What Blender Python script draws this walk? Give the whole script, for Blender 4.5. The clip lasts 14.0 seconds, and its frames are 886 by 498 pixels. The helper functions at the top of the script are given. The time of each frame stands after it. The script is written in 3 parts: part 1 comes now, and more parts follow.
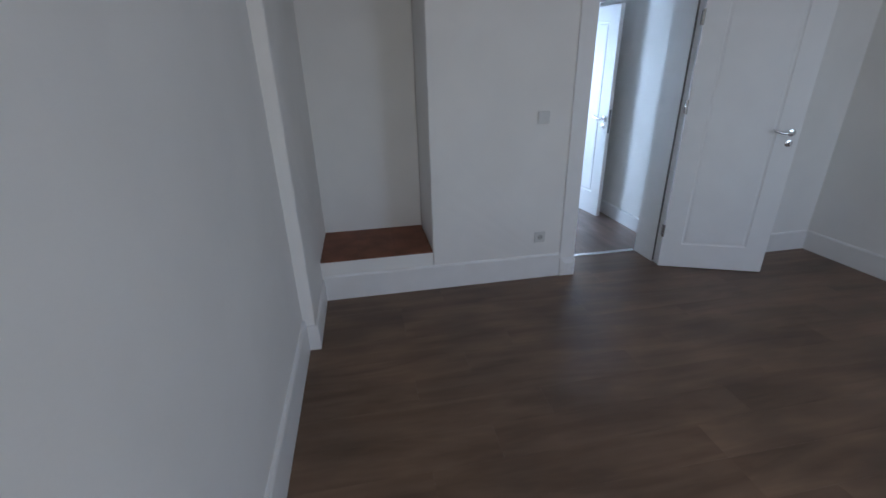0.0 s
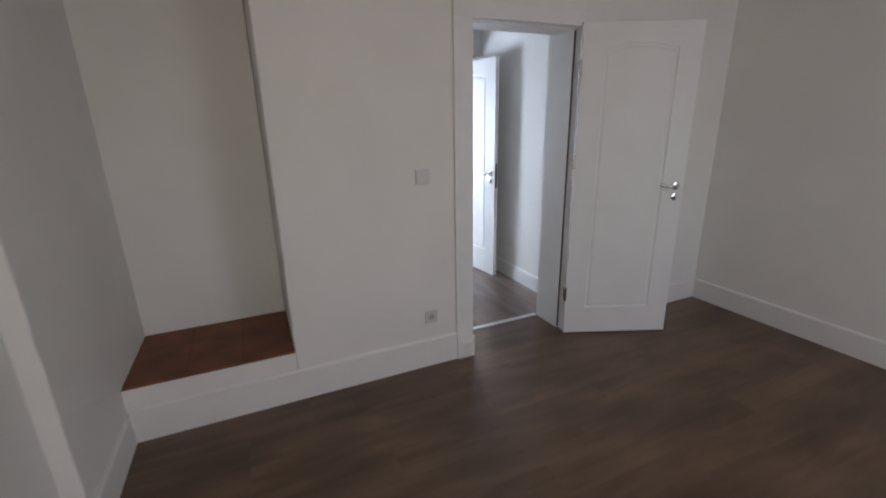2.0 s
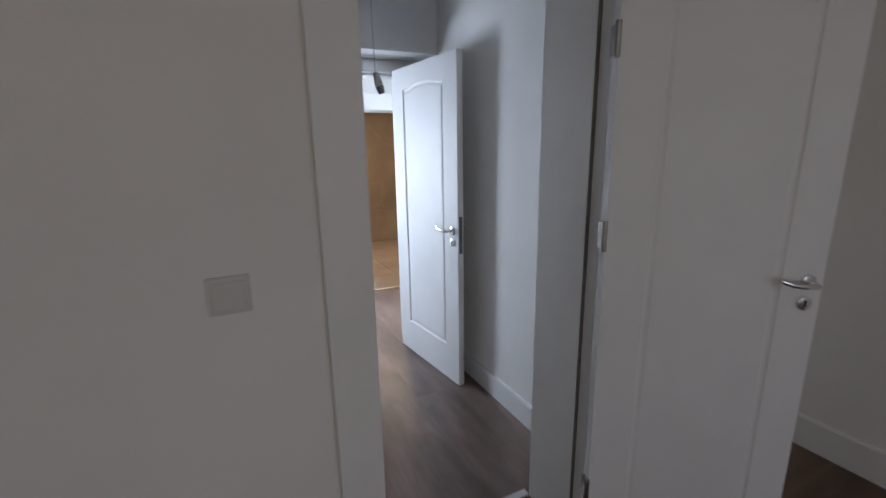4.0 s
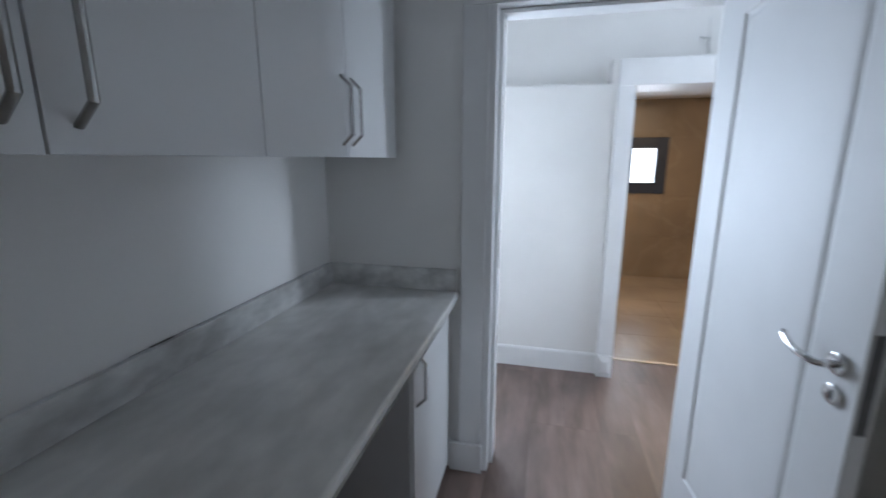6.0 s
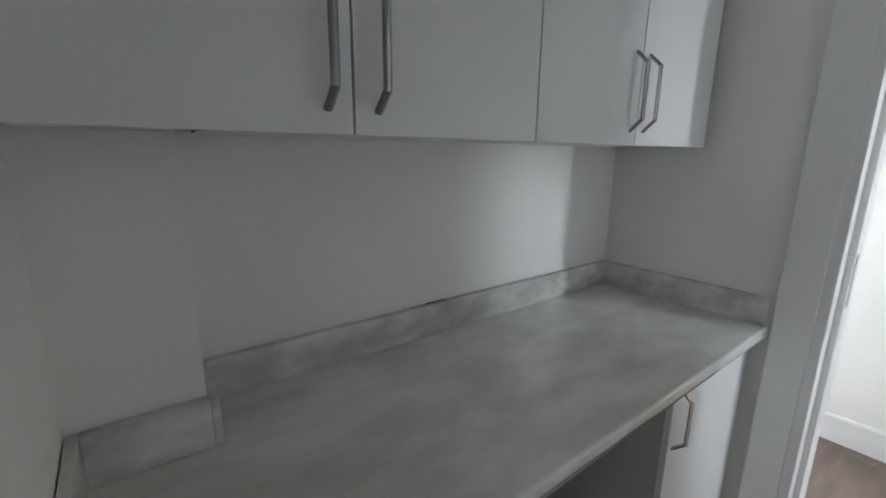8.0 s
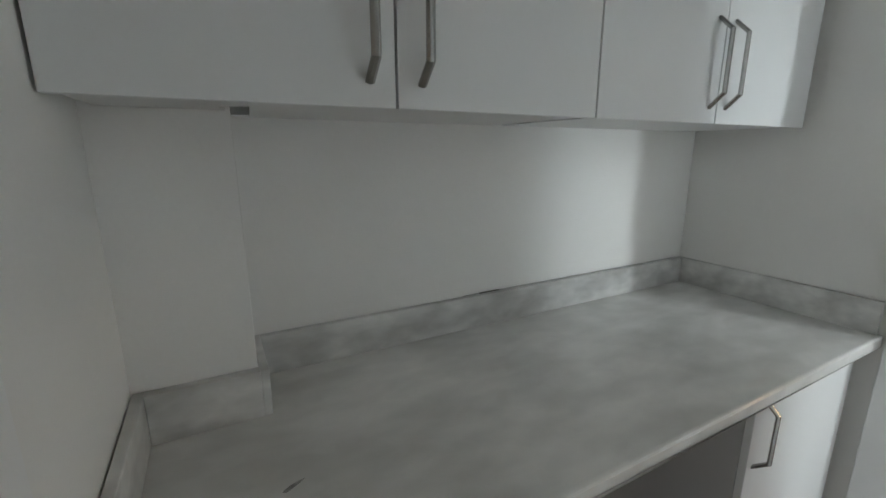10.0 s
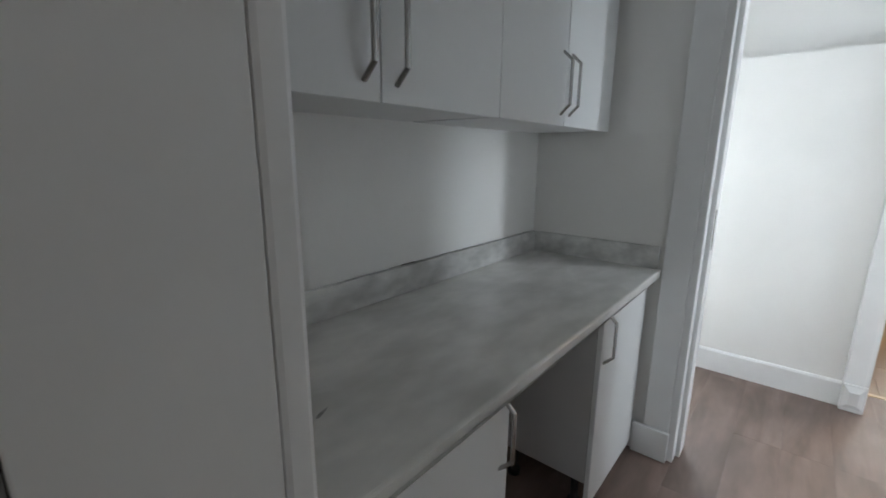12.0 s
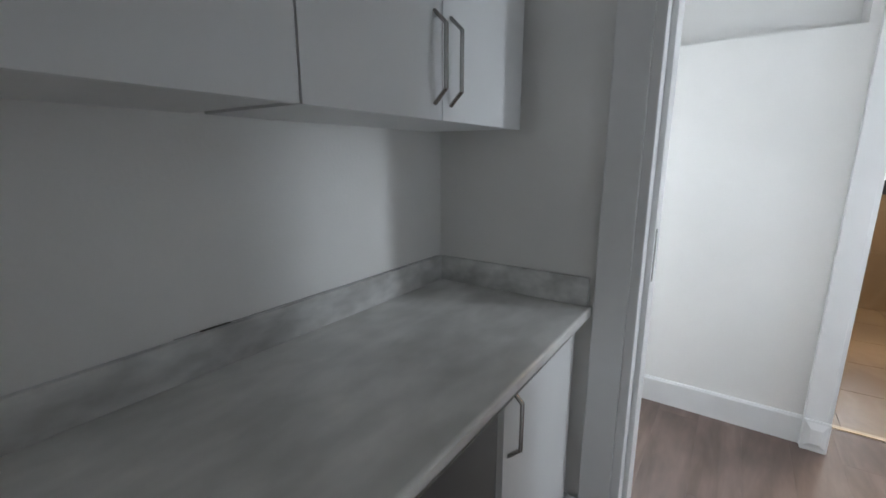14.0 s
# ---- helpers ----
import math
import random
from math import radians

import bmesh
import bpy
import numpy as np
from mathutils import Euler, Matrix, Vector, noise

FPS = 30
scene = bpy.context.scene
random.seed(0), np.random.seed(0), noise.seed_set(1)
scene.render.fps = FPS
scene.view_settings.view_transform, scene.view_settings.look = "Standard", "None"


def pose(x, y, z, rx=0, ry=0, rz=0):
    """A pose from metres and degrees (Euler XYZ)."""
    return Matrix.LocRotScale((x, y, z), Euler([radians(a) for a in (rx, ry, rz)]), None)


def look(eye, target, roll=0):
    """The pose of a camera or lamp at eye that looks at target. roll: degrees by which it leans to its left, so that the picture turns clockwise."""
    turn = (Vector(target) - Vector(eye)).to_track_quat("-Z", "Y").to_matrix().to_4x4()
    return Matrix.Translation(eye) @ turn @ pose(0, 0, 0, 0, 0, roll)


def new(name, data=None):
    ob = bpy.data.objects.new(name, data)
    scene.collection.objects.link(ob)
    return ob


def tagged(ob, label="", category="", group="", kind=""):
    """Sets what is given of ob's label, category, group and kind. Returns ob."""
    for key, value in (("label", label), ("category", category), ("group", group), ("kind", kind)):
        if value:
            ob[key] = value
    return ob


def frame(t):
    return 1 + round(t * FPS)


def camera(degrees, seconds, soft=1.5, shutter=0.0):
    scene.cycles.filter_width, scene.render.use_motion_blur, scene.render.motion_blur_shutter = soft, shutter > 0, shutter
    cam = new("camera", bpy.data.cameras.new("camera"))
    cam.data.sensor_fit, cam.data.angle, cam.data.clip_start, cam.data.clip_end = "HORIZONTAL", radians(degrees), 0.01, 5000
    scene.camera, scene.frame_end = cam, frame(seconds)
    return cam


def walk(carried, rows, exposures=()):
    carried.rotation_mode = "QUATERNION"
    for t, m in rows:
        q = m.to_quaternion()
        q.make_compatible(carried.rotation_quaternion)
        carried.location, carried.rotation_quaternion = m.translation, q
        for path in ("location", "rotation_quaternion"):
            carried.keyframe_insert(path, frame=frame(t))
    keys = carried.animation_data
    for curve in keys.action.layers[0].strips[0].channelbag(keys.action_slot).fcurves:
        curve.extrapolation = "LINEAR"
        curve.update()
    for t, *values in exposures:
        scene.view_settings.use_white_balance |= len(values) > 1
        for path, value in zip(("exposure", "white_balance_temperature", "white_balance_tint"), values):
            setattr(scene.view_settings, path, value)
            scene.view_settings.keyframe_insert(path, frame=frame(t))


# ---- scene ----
cam = camera(92.3, 14.0, shutter=0.4)
PATH = [
    (0, (-1.556, -2.819, 1.516), (-1.231, -1.005, 0.741), -1.5),
    (0.5, (-1.525, -2.662, 1.565), (-1.067, -0.879, 0.783), -1.4),
    (1, (-1.504, -2.561, 1.574), (-0.943, -0.809, 0.789), -1.8),
    (1.5, (-1.405, -2.442, 1.536), (-0.758, -0.715, 0.764), -1.9),
    (2, (-1.226, -2.251, 1.502), (-0.442, -0.503, 0.928), -1.2),
    (2.5, (-1.071, -1.986, 1.487), (-0.198, -0.249, 1.017), -1.2),
    (2.7, (-1.006, -1.858, 1.509), (-0.113, -0.129, 1.045), -1.3),
    (4.8, (0.061, -0.455, 1.474), (0.794, 1.359, 1.061), 0.1),
    (5, (0.109, -0.324, 1.464), (0.676, 1.55, 1.053), 0.2),
    (5.5, (0.190, 0.024, 1.44), (0.267, 1.979, 1.029), 0.2),
    (6, (0.224, 0.243, 1.457), (-0.229, 2.147, 1.042), 0.1),
    (6.5, (0.263, 0.348, 1.456), (-0.716, 2.04, 1.033), 0.1),
    (7, (0.238, 0.368, 1.468), (-1.021, 1.856, 1.022), 0.1),
    (7.5, (0.263, 0.338, 1.454), (-1.165, 1.665, 1.008), 0.5),
    (10, (0.269, 0.391, 1.396), (-1.447, 1.314, 0.946), -0.1),
    (10.5, (0.264, 0.364, 1.394), (-1.443, 1.306, 0.951), -0.3),
    (11, (0.250, 0.232, 1.394), (-1.341, 1.359, 0.951), 0.4),
    (11.5, (0.256, 0.081, 1.371), (-1.146, 1.438, 0.928), 0.5),
    (12, (0.286, 0.049, 1.36), (-0.962, 1.55, 0.926), 0.5),
    (12.5, (0.277, 0.158, 1.372), (-0.859, 1.746, 0.94), 0.2),
    (13, (0.287, 0.364, 1.36), (-0.833, 1.965, 0.934), -0.2),
    (13.5, (0.297, 0.505, 1.353), (-0.825, 2.106, 0.929), -0.2),
    (14, (0.234, 0.621, 1.374), (-0.876, 2.229, 0.95), -0.0),
]
EXPOSURES = [
    (0.0, 1.3, 5100, 8), (1.2, 1.3, 5350, 10), (1.8, 1.34, 5800, 12), (2.7, 1.17, 6450, 15), (4.8, 0.23, 5700, 13), (5.6, 0.12, 5750, 12),
    (6.5, 0.18, 6000, 11), (7.7, 0.47, 6550, 10), (10.0, 0.8, 6750, 6), (11.2, 0.7, 6750, 6), (12.0, 0.4, 6500, 9), (12.6, 0.34, 6400, 10), (14.0, 0.15, 6450, 11)]
walk(cam, [(t, look(eye, target, roll)) for t, eye, target, roll in PATH], EXPOSURES)

# ---- world, light, exposure ----
world = bpy.data.worlds.new("world")
scene.world = world
world.use_nodes = True
sky = world.node_tree.nodes.new("ShaderNodeTexSky")
sky.sky_type, sky.sun_disc, sky.sun_elevation, sky.sun_rotation = "NISHITA", False, radians(35), radians(60)
world.node_tree.links.new(sky.outputs[0], world.node_tree.nodes["Background"].inputs[0])
world.node_tree.nodes["Background"].inputs[1].default_value = 0.1


def area_light(name, eye, target, sx, sy, power, color, spread=180):
    data = bpy.data.lights.new(name, "AREA")
    data.shape, data.size, data.size_y, data.energy, data.color = "RECTANGLE", sx, sy, power, color
    data.spread = radians(spread)
    ob = new(name, data)
    ob.matrix_world = look(eye, target)
    return tagged(ob, kind="structure")


area_light("window_light_hall", (1.93, 2.75, 1.8), (-0.3, 1.75, 1.8), 0.17, 2.8, 13, (0.80, 0.90, 1.0), 150)
area_light("window_light_hall_north", (-0.575, 3.12, 1.3), (0.95, 0.6, 1.15), 0.7, 1.0, 17.5, (0.80, 0.90, 1.0), 130)
area_light("window_light_room", (1.1, -4.36, 1.45), (0.0, 0.0, 1.3), 1.25, 1.25, 5.8, (0.93, 0.93, 0.95))
area_light("window_light_room_side", (-1.35, -4.36, 1.45), (0.9, 0.0, 1.2), 0.75, 1.25, 6.2, (1.0, 0.80, 0.58))
area_light("window_light_bath", (1.36, 5.84, 1.37), (1.36, 3.0, 1.0), 0.26, 0.4, 5, (0.9, 0.95, 1.0))
area_light("bath_ceiling_lamp", (1.5, 4.6, 2.13), (1.5, 4.6, 0.0), 0.3, 0.3, 15, (1.0, 0.72, 0.42))


# ---- materials ----
def material(name, color, rough=0.5, metal=0.0, vary=0.06, scale=6.0, bump=0.0, bump_scale=60.0, second=None, fine=0.0, random_tint=0.0, spec=0.5):
    m = bpy.data.materials.new(name)
    m.use_nodes = True
    nt = m.node_tree
    n, l = nt.nodes, nt.links
    b = n["Principled BSDF"]
    b.inputs["Roughness"].default_value, b.inputs["Metallic"].default_value = rough, metal
    b.inputs["Specular IOR Level"].default_value = spec
    co = n.new("ShaderNodeTexCoord")
    geo = n.new("ShaderNodeNewGeometry")
    noise_node = n.new("ShaderNodeTexNoise")
    noise_node.inputs["Scale"].default_value, noise_node.inputs["Detail"].default_value = scale, 6
    l.new(geo.outputs["Position"], noise_node.inputs["Vector"])
    ramp = n.new("ShaderNodeValToRGB")
    c2 = second or tuple(c * (1 - vary) for c in color)
    ramp.color_ramp.elements[0].position, ramp.color_ramp.elements[1].position = 0.35, 0.65
    ramp.color_ramp.elements[0].color, ramp.color_ramp.elements[1].color = (*c2, 1), (*color, 1)
    l.new(noise_node.outputs["Fac"], ramp.inputs["Fac"])
    out = ramp.outputs["Color"]
    if fine:
        f = n.new("ShaderNodeTexNoise")
        f.inputs["Scale"].default_value, f.inputs["Detail"].default_value = 160, 3
        l.new(geo.outputs["Position"], f.inputs["Vector"])
        mr = n.new("ShaderNodeMapRange")
        mr.inputs["To Min"].default_value, mr.inputs["To Max"].default_value = 1 - fine, 1 + fine
        l.new(f.outputs["Fac"], mr.inputs["Value"])
        h = n.new("ShaderNodeHueSaturation")
        l.new(mr.outputs["Result"], h.inputs["Value"])
        l.new(out, h.inputs["Color"])
        out = h.outputs["Color"]
    if random_tint:
        oi = n.new("ShaderNodeObjectInfo")
        mr = n.new("ShaderNodeMapRange")
        mr.inputs["To Min"].default_value, mr.inputs["To Max"].default_value = 1 - random_tint, 1 + random_tint
        l.new(oi.outputs["Random"], mr.inputs["Value"])
        h = n.new("ShaderNodeHueSaturation")
        l.new(mr.outputs["Result"], h.inputs["Value"])
        l.new(out, h.inputs["Color"])
        out = h.outputs["Color"]
    l.new(out, b.inputs["Base Color"])
    if bump:
        bn = n.new("ShaderNodeTexNoise")
        bn.inputs["Scale"].default_value, bn.inputs["Detail"].default_value = bump_scale, 4
        l.new(geo.outputs["Position"], bn.inputs["Vector"])
        bp = n.new("ShaderNodeBump")
        bp.inputs["Strength"].default_value, bp.inputs["Distance"].default_value = bump, 0.004
        l.new(bn.outputs["Fac"], bp.inputs["Height"])
        l.new(bp.outputs["Normal"], b.inputs["Normal"])
    return m


def wood_floor(name, along_y, tone=1.0, grey=0.0, spread=0.07):
    """Grey-brown vinyl oak: each plank its own tint, long grain, softly shining."""
    m = bpy.data.materials.new(name)
    m.use_nodes = True
    n, l = m.node_tree.nodes, m.node_tree.links
    b = n["Principled BSDF"]
    geo, oi = n.new("ShaderNodeNewGeometry"), n.new("ShaderNodeObjectInfo")
    off = n.new("ShaderNodeVectorMath")
    off.operation = "MULTIPLY_ADD"
    off.inputs[1].default_value = (37.0, 19.0, 7.0)
    l.new(oi.outputs["Random"], off.inputs[0])
    l.new(geo.outputs["Position"], off.inputs[2])
    mp = n.new("ShaderNodeMapping")
    mp.inputs["Scale"].default_value = (6.0, 0.9, 1.0) if along_y else (0.9, 6.0, 1.0)
    l.new(off.outputs[0], mp.inputs["Vector"])
    big = n.new("ShaderNodeTexNoise")
    big.inputs["Scale"].default_value, big.inputs["Detail"].default_value, big.inputs["Distortion"].default_value = 1.1, 5, 1.4
    l.new(mp.outputs[0], big.inputs["Vector"])
    ramp = n.new("ShaderNodeValToRGB")
    e = ramp.color_ramp.elements
    e[0].position, e[1].position = 0.32, 0.7
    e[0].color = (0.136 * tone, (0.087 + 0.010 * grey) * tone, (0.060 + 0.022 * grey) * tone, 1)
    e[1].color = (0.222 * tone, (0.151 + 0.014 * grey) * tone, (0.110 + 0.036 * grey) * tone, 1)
    l.new(big.outputs["Fac"], ramp.inputs["Fac"])
    blot = n.new("ShaderNodeTexNoise")
    blot.inputs["Scale"].default_value, blot.inputs["Detail"].default_value = 1.7, 4
    bm_ = n.new("ShaderNodeMapping")
    bm_.inputs["Scale"].default_value = (2.0, 1.0, 1.0) if along_y else (1.0, 2.0, 1.0)
    l.new(geo.outputs["Position"], bm_.inputs["Vector"])
    l.new(bm_.outputs[0], blot.inputs["Vector"])
    bt = n.new("ShaderNodeMapRange")
    bt.inputs["From Min"].default_value, bt.inputs["From Max"].default_value = 0.3, 0.7
    bt.inputs["To Min"].default_value, bt.inputs["To Max"].default_value = 0.7, 1.32
    l.new(blot.outputs["Fac"], bt.inputs["Value"])
    fine = n.new("ShaderNodeTexNoise")
    fine.inputs["Scale"].default_value, fine.inputs["Detail"].default_value = 7.0, 5
    l.new(mp.outputs[0], fine.inputs["Vector"])
    tint = n.new("ShaderNodeMapRange")
    tint.inputs["To Min"].default_value, tint.inputs["To Max"].default_value = 1 - spread, 1 + spread
    l.new(oi.outputs["Random"], tint.inputs["Value"])
    ft = n.new("ShaderNodeMapRange")
    ft.inputs["To Min"].default_value, ft.inputs["To Max"].default_value = 0.82, 1.18
    l.new(fine.outputs["Fac"], ft.inputs["Value"])
    mul = n.new("ShaderNodeMath")
    mul.operation = "MULTIPLY"
    l.new(tint.outputs[0], mul.inputs[0])
    l.new(ft.outputs[0], mul.inputs[1])
    mul2 = n.new("ShaderNodeMath")
    mul2.operation = "MULTIPLY"
    l.new(mul.outputs[0], mul2.inputs[0])
    l.new(bt.outputs[0], mul2.inputs[1])
    h = n.new("ShaderNodeHueSaturation")
    l.new(mul2.outputs[0], h.inputs["Value"])
    l.new(ramp.outputs[0], h.inputs["Color"])
    l.new(h.outputs[0], b.inputs["Base Color"])
    rr = n.new("ShaderNodeMapRange")
    rr.inputs["To Min"].default_value, rr.inputs["To Max"].default_value = 0.3, 0.5
    l.new(fine.outputs["Fac"], rr.inputs["Value"])
    l.new(rr.outputs[0], b.inputs["Roughness"])
    bp = n.new("ShaderNodeBump")
    bp.inputs["Strength"].default_value, bp.inputs["Distance"].default_value = 0.25, 0.002
    l.new(fine.outputs["Fac"], bp.inputs["Height"])
    l.new(bp.outputs[0], b.inputs["Normal"])
    return m


def marble(name, dark, light, vein, scale, rough, stretch=(1.0, 1.0, 1.0), vein_amount=0.35, cloud=0.12):
    m = bpy.data.materials.new(name)
    m.use_nodes = True
    n, l = m.node_tree.nodes, m.node_tree.links
    b = n["Principled BSDF"]
    b.inputs["Roughness"].default_value = rough
    geo = n.new("ShaderNodeNewGeometry")
    mp = n.new("ShaderNodeMapping")
    mp.inputs["Scale"].default_value = stretch
    l.new(geo.outputs["Position"], mp.inputs["Vector"])
    a = n.new("ShaderNodeTexNoise")
    a.inputs["Scale"].default_value, a.inputs["Detail"].default_value, a.inputs["Distortion"].default_value = scale, 2.5, 0.0
    l.new(mp.outputs[0], a.inputs["Vector"])
    ramp = n.new("ShaderNodeValToRGB")
    e = ramp.color_ramp.elements
    ramp.color_ramp.interpolation = "EASE"
    e[0].position, e[1].position = 0.28, 0.72
    e[0].color, e[1].color = (*dark, 1), (*light, 1)
    l.new(a.outputs["Fac"], ramp.inputs["Fac"])
    v = n.new("ShaderNodeTexNoise")
    v.inputs["Scale"].default_value, v.inputs["Detail"].default_value, v.inputs["Distortion"].default_value = scale * 1.3, 4, 0.6
    l.new(mp.outputs[0], v.inputs["Vector"])
    vr = n.new("ShaderNodeValToRGB")
    ve = vr.color_ramp.elements
    ve[0].position, ve[0].color = 0.47, (0, 0, 0, 1)
    ve[1].position, ve[1].color = 0.5, (vein_amount, vein_amount, vein_amount, 1)
    ve.new(0.53).color = (0, 0, 0, 1)
    l.new(v.outputs["Fac"], vr.inputs["Fac"])
    mix = n.new("ShaderNodeMix")
    mix.data_type = "RGBA"
    l.new(vr.outputs[0], mix.inputs[0])
    l.new(ramp.outputs[0], mix.inputs[6])
    mix.inputs[7].default_value = (*vein, 1)
    c = n.new("ShaderNodeTexNoise")
    c.inputs["Scale"].default_value, c.inputs["Detail"].default_value, c.inputs["Distortion"].default_value = scale * 3.0, 5.0, 0.35
    l.new(mp.outputs[0], c.inputs["Vector"])
    cr = n.new("ShaderNodeMapRange")
    cr.inputs["From Min"].default_value, cr.inputs["From Max"].default_value = 0.3, 0.7
    cr.inputs["To Min"].default_value, cr.inputs["To Max"].default_value = 1 - cloud, 1 + cloud * 0.6
    l.new(c.outputs["Fac"], cr.inputs["Value"])
    h = n.new("ShaderNodeMix")
    h.data_type, h.blend_type = "RGBA", "MULTIPLY"
    h.inputs[0].default_value = 1.0
    l.new(mix.outputs[2], h.inputs[6])
    l.new(cr.outputs[0], h.inputs[7])
    l.new(h.outputs[2], b.inputs["Base Color"])
    return m


PAINT = material("wall_paint", (0.872, 0.862, 0.838), 0.75, vary=0.05, scale=2.0, bump=0.12, bump_scale=90, fine=0.015)
CEIL = material("ceiling_paint", (0.88, 0.88, 0.875), 0.85, vary=0.04, scale=2.0, bump=0.1)
TRIM = material("trim_paint", (0.86, 0.86, 0.855), 0.45, vary=0.03, scale=8.0, bump=0.04, bump_scale=40)
DOOR = material("door_paint", (0.84, 0.845, 0.845), 0.52, vary=0.03, scale=5.0, bump=0.03, bump_scale=30)
LAMINATE = material("white_laminate", (0.78, 0.785, 0.78), 0.32, vary=0.02, scale=3.0)
# Grey base-cabinet board, its colour lowered further for the shade under the worktop
SHADED_BOARD = material("shaded_cabinet_board", (0.52, 0.51, 0.51), 0.5, vary=0.03, scale=3.0)
BOARD_WHITE = material("white_board", (0.78, 0.775, 0.765), 0.5, vary=0.03, scale=3.0)
CHIPBOARD = material("raw_chipboard", (0.26, 0.15, 0.09), 0.9, vary=0.35, scale=120)
STEEL = material("brushed_nickel", (0.40, 0.39, 0.375), 0.26, 1.0, vary=0.12, scale=50)
CHROME = material("polished_chrome", (0.78, 0.78, 0.78), 0.14, 1.0, vary=0.03, scale=20)
DARK_METAL = material("dark_lock_metal", (0.22, 0.22, 0.23), 0.45, 1.0, vary=0.15, scale=40)
BLACK = material("black_plastic", (0.02, 0.02, 0.021), 0.5, vary=0.2, scale=30)
SOCKET_GREY = material("grey_plastic", (0.5, 0.5, 0.48), 0.45, vary=0.1, scale=40)
PLASTIC = material("white_plastic", (0.68, 0.68, 0.66), 0.3, vary=0.02)
ANTHRACITE = material("anthracite_frame", (0.028, 0.036, 0.06), 0.4, vary=0.1, scale=15)
TERRACOTTA = material("terracotta_tile", (0.22, 0.085, 0.045), 0.65, vary=0.3, scale=7, bump=0.25, bump_scale=50, fine=0.08, random_tint=0.05)
MORTAR = material("mortar", (0.16, 0.085, 0.055), 0.9, vary=0.2, scale=30)
BRASS = material("threshold_metal", (0.60, 0.52, 0.40), 0.5, 1.0, vary=0.08, scale=30)
SILVER_STRIP = material("aluminium_strip", (0.72, 0.72, 0.72), 0.35, 1.0, vary=0.08, scale=30)
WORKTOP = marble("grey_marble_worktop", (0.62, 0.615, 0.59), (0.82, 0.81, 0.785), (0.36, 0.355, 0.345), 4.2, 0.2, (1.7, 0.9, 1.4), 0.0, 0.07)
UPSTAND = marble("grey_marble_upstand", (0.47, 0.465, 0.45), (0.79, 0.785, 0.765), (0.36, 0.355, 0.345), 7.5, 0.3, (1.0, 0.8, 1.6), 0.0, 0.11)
VEIN = material("marble_vein", (0.36, 0.35, 0.335), 0.4, vary=0.5, scale=60)
BATH_STONE = marble("brown_stone_tile", (0.25, 0.185, 0.12), (0.40, 0.31, 0.21), (0.55, 0.46, 0.34), 0.9, 0.34, (1, 1, 1), 0.12)
GROUT = material("grout", (0.33, 0.255, 0.175), 0.8, vary=0.1)
GROUT_DARK = material("dark_gap", (0.14, 0.135, 0.12), 0.9, vary=0.2, scale=30)
SUBFLOOR = material("dark_joint", (0.09, 0.062, 0.048), 0.8, vary=0.1)
# One vinyl in two tones: room's dim warm light and hall's sheen coloured in
FLOOR_X = wood_floor("oak_vinyl_room_dim", False, 0.76, -0.6, 0.02)
FLOOR_Y = wood_floor("oak_vinyl_hall_lit", True, 1.1, 0.75, 0.10)
# Dark grey that paints the shade inside the door rebate's gap
REBATE_SHADE = material("rebate_shade", (0.17, 0.165, 0.16), 0.7, vary=0.15, scale=40)
GLASS = bpy.data.materials.new("frosted_glass")
GLASS.use_nodes = True
GLASS.node_tree.nodes["Principled BSDF"].inputs["Transmission Weight"].default_value = 1.0
GLASS.node_tree.nodes["Principled BSDF"].inputs["Roughness"].default_value = 0.25
SKY_CARD = bpy.data.materials.new("bright_sky")
SKY_CARD.use_nodes = True
SKY_CARD.node_tree.nodes["Principled BSDF"].inputs["Emission Color"].default_value = (0.95, 0.98, 1.0, 1)
SKY_CARD.node_tree.nodes["Principled BSDF"].inputs["Emission Strength"].default_value = 6.0


# ---- mesh helpers ----
def box(bm, x0, x1, y0, y1, z0, z1, bevel=0.0, seg=2):
    r = bmesh.ops.create_cube(bm, size=1.0)
    vs = r["verts"]
    for v in vs:
        v.co = Vector(((x0 + x1) / 2 + v.co.x * (x1 - x0), (y0 + y1) / 2 + v.co.y * (y1 - y0), (z0 + z1) / 2 + v.co.z * (z1 - z0)))
    if bevel:
        es = list({e for v in vs for e in v.link_edges})
        bmesh.ops.bevel(bm, geom=es, offset=bevel, segments=seg, profile=0.5, affect="EDGES")


def cylinder(bm, center, axis, radius, length, seg=24, radius2=None, bevel=0.0):
    m = Matrix.Translation(center) @ Vector(axis).to_track_quat("Z", "Y").to_matrix().to_4x4()
    r = bmesh.ops.create_cone(bm, cap_ends=True, segments=seg, radius1=radius, radius2=radius if radius2 is None else radius2, depth=length, matrix=m)
    if bevel:
        es = [e for e in {e for v in r["verts"] for e in v.link_edges} if any(len(f.verts) > 4 for f in e.link_faces)]
        bmesh.ops.bevel(bm, geom=es, offset=bevel, segments=2, profile=0.5, affect="EDGES")


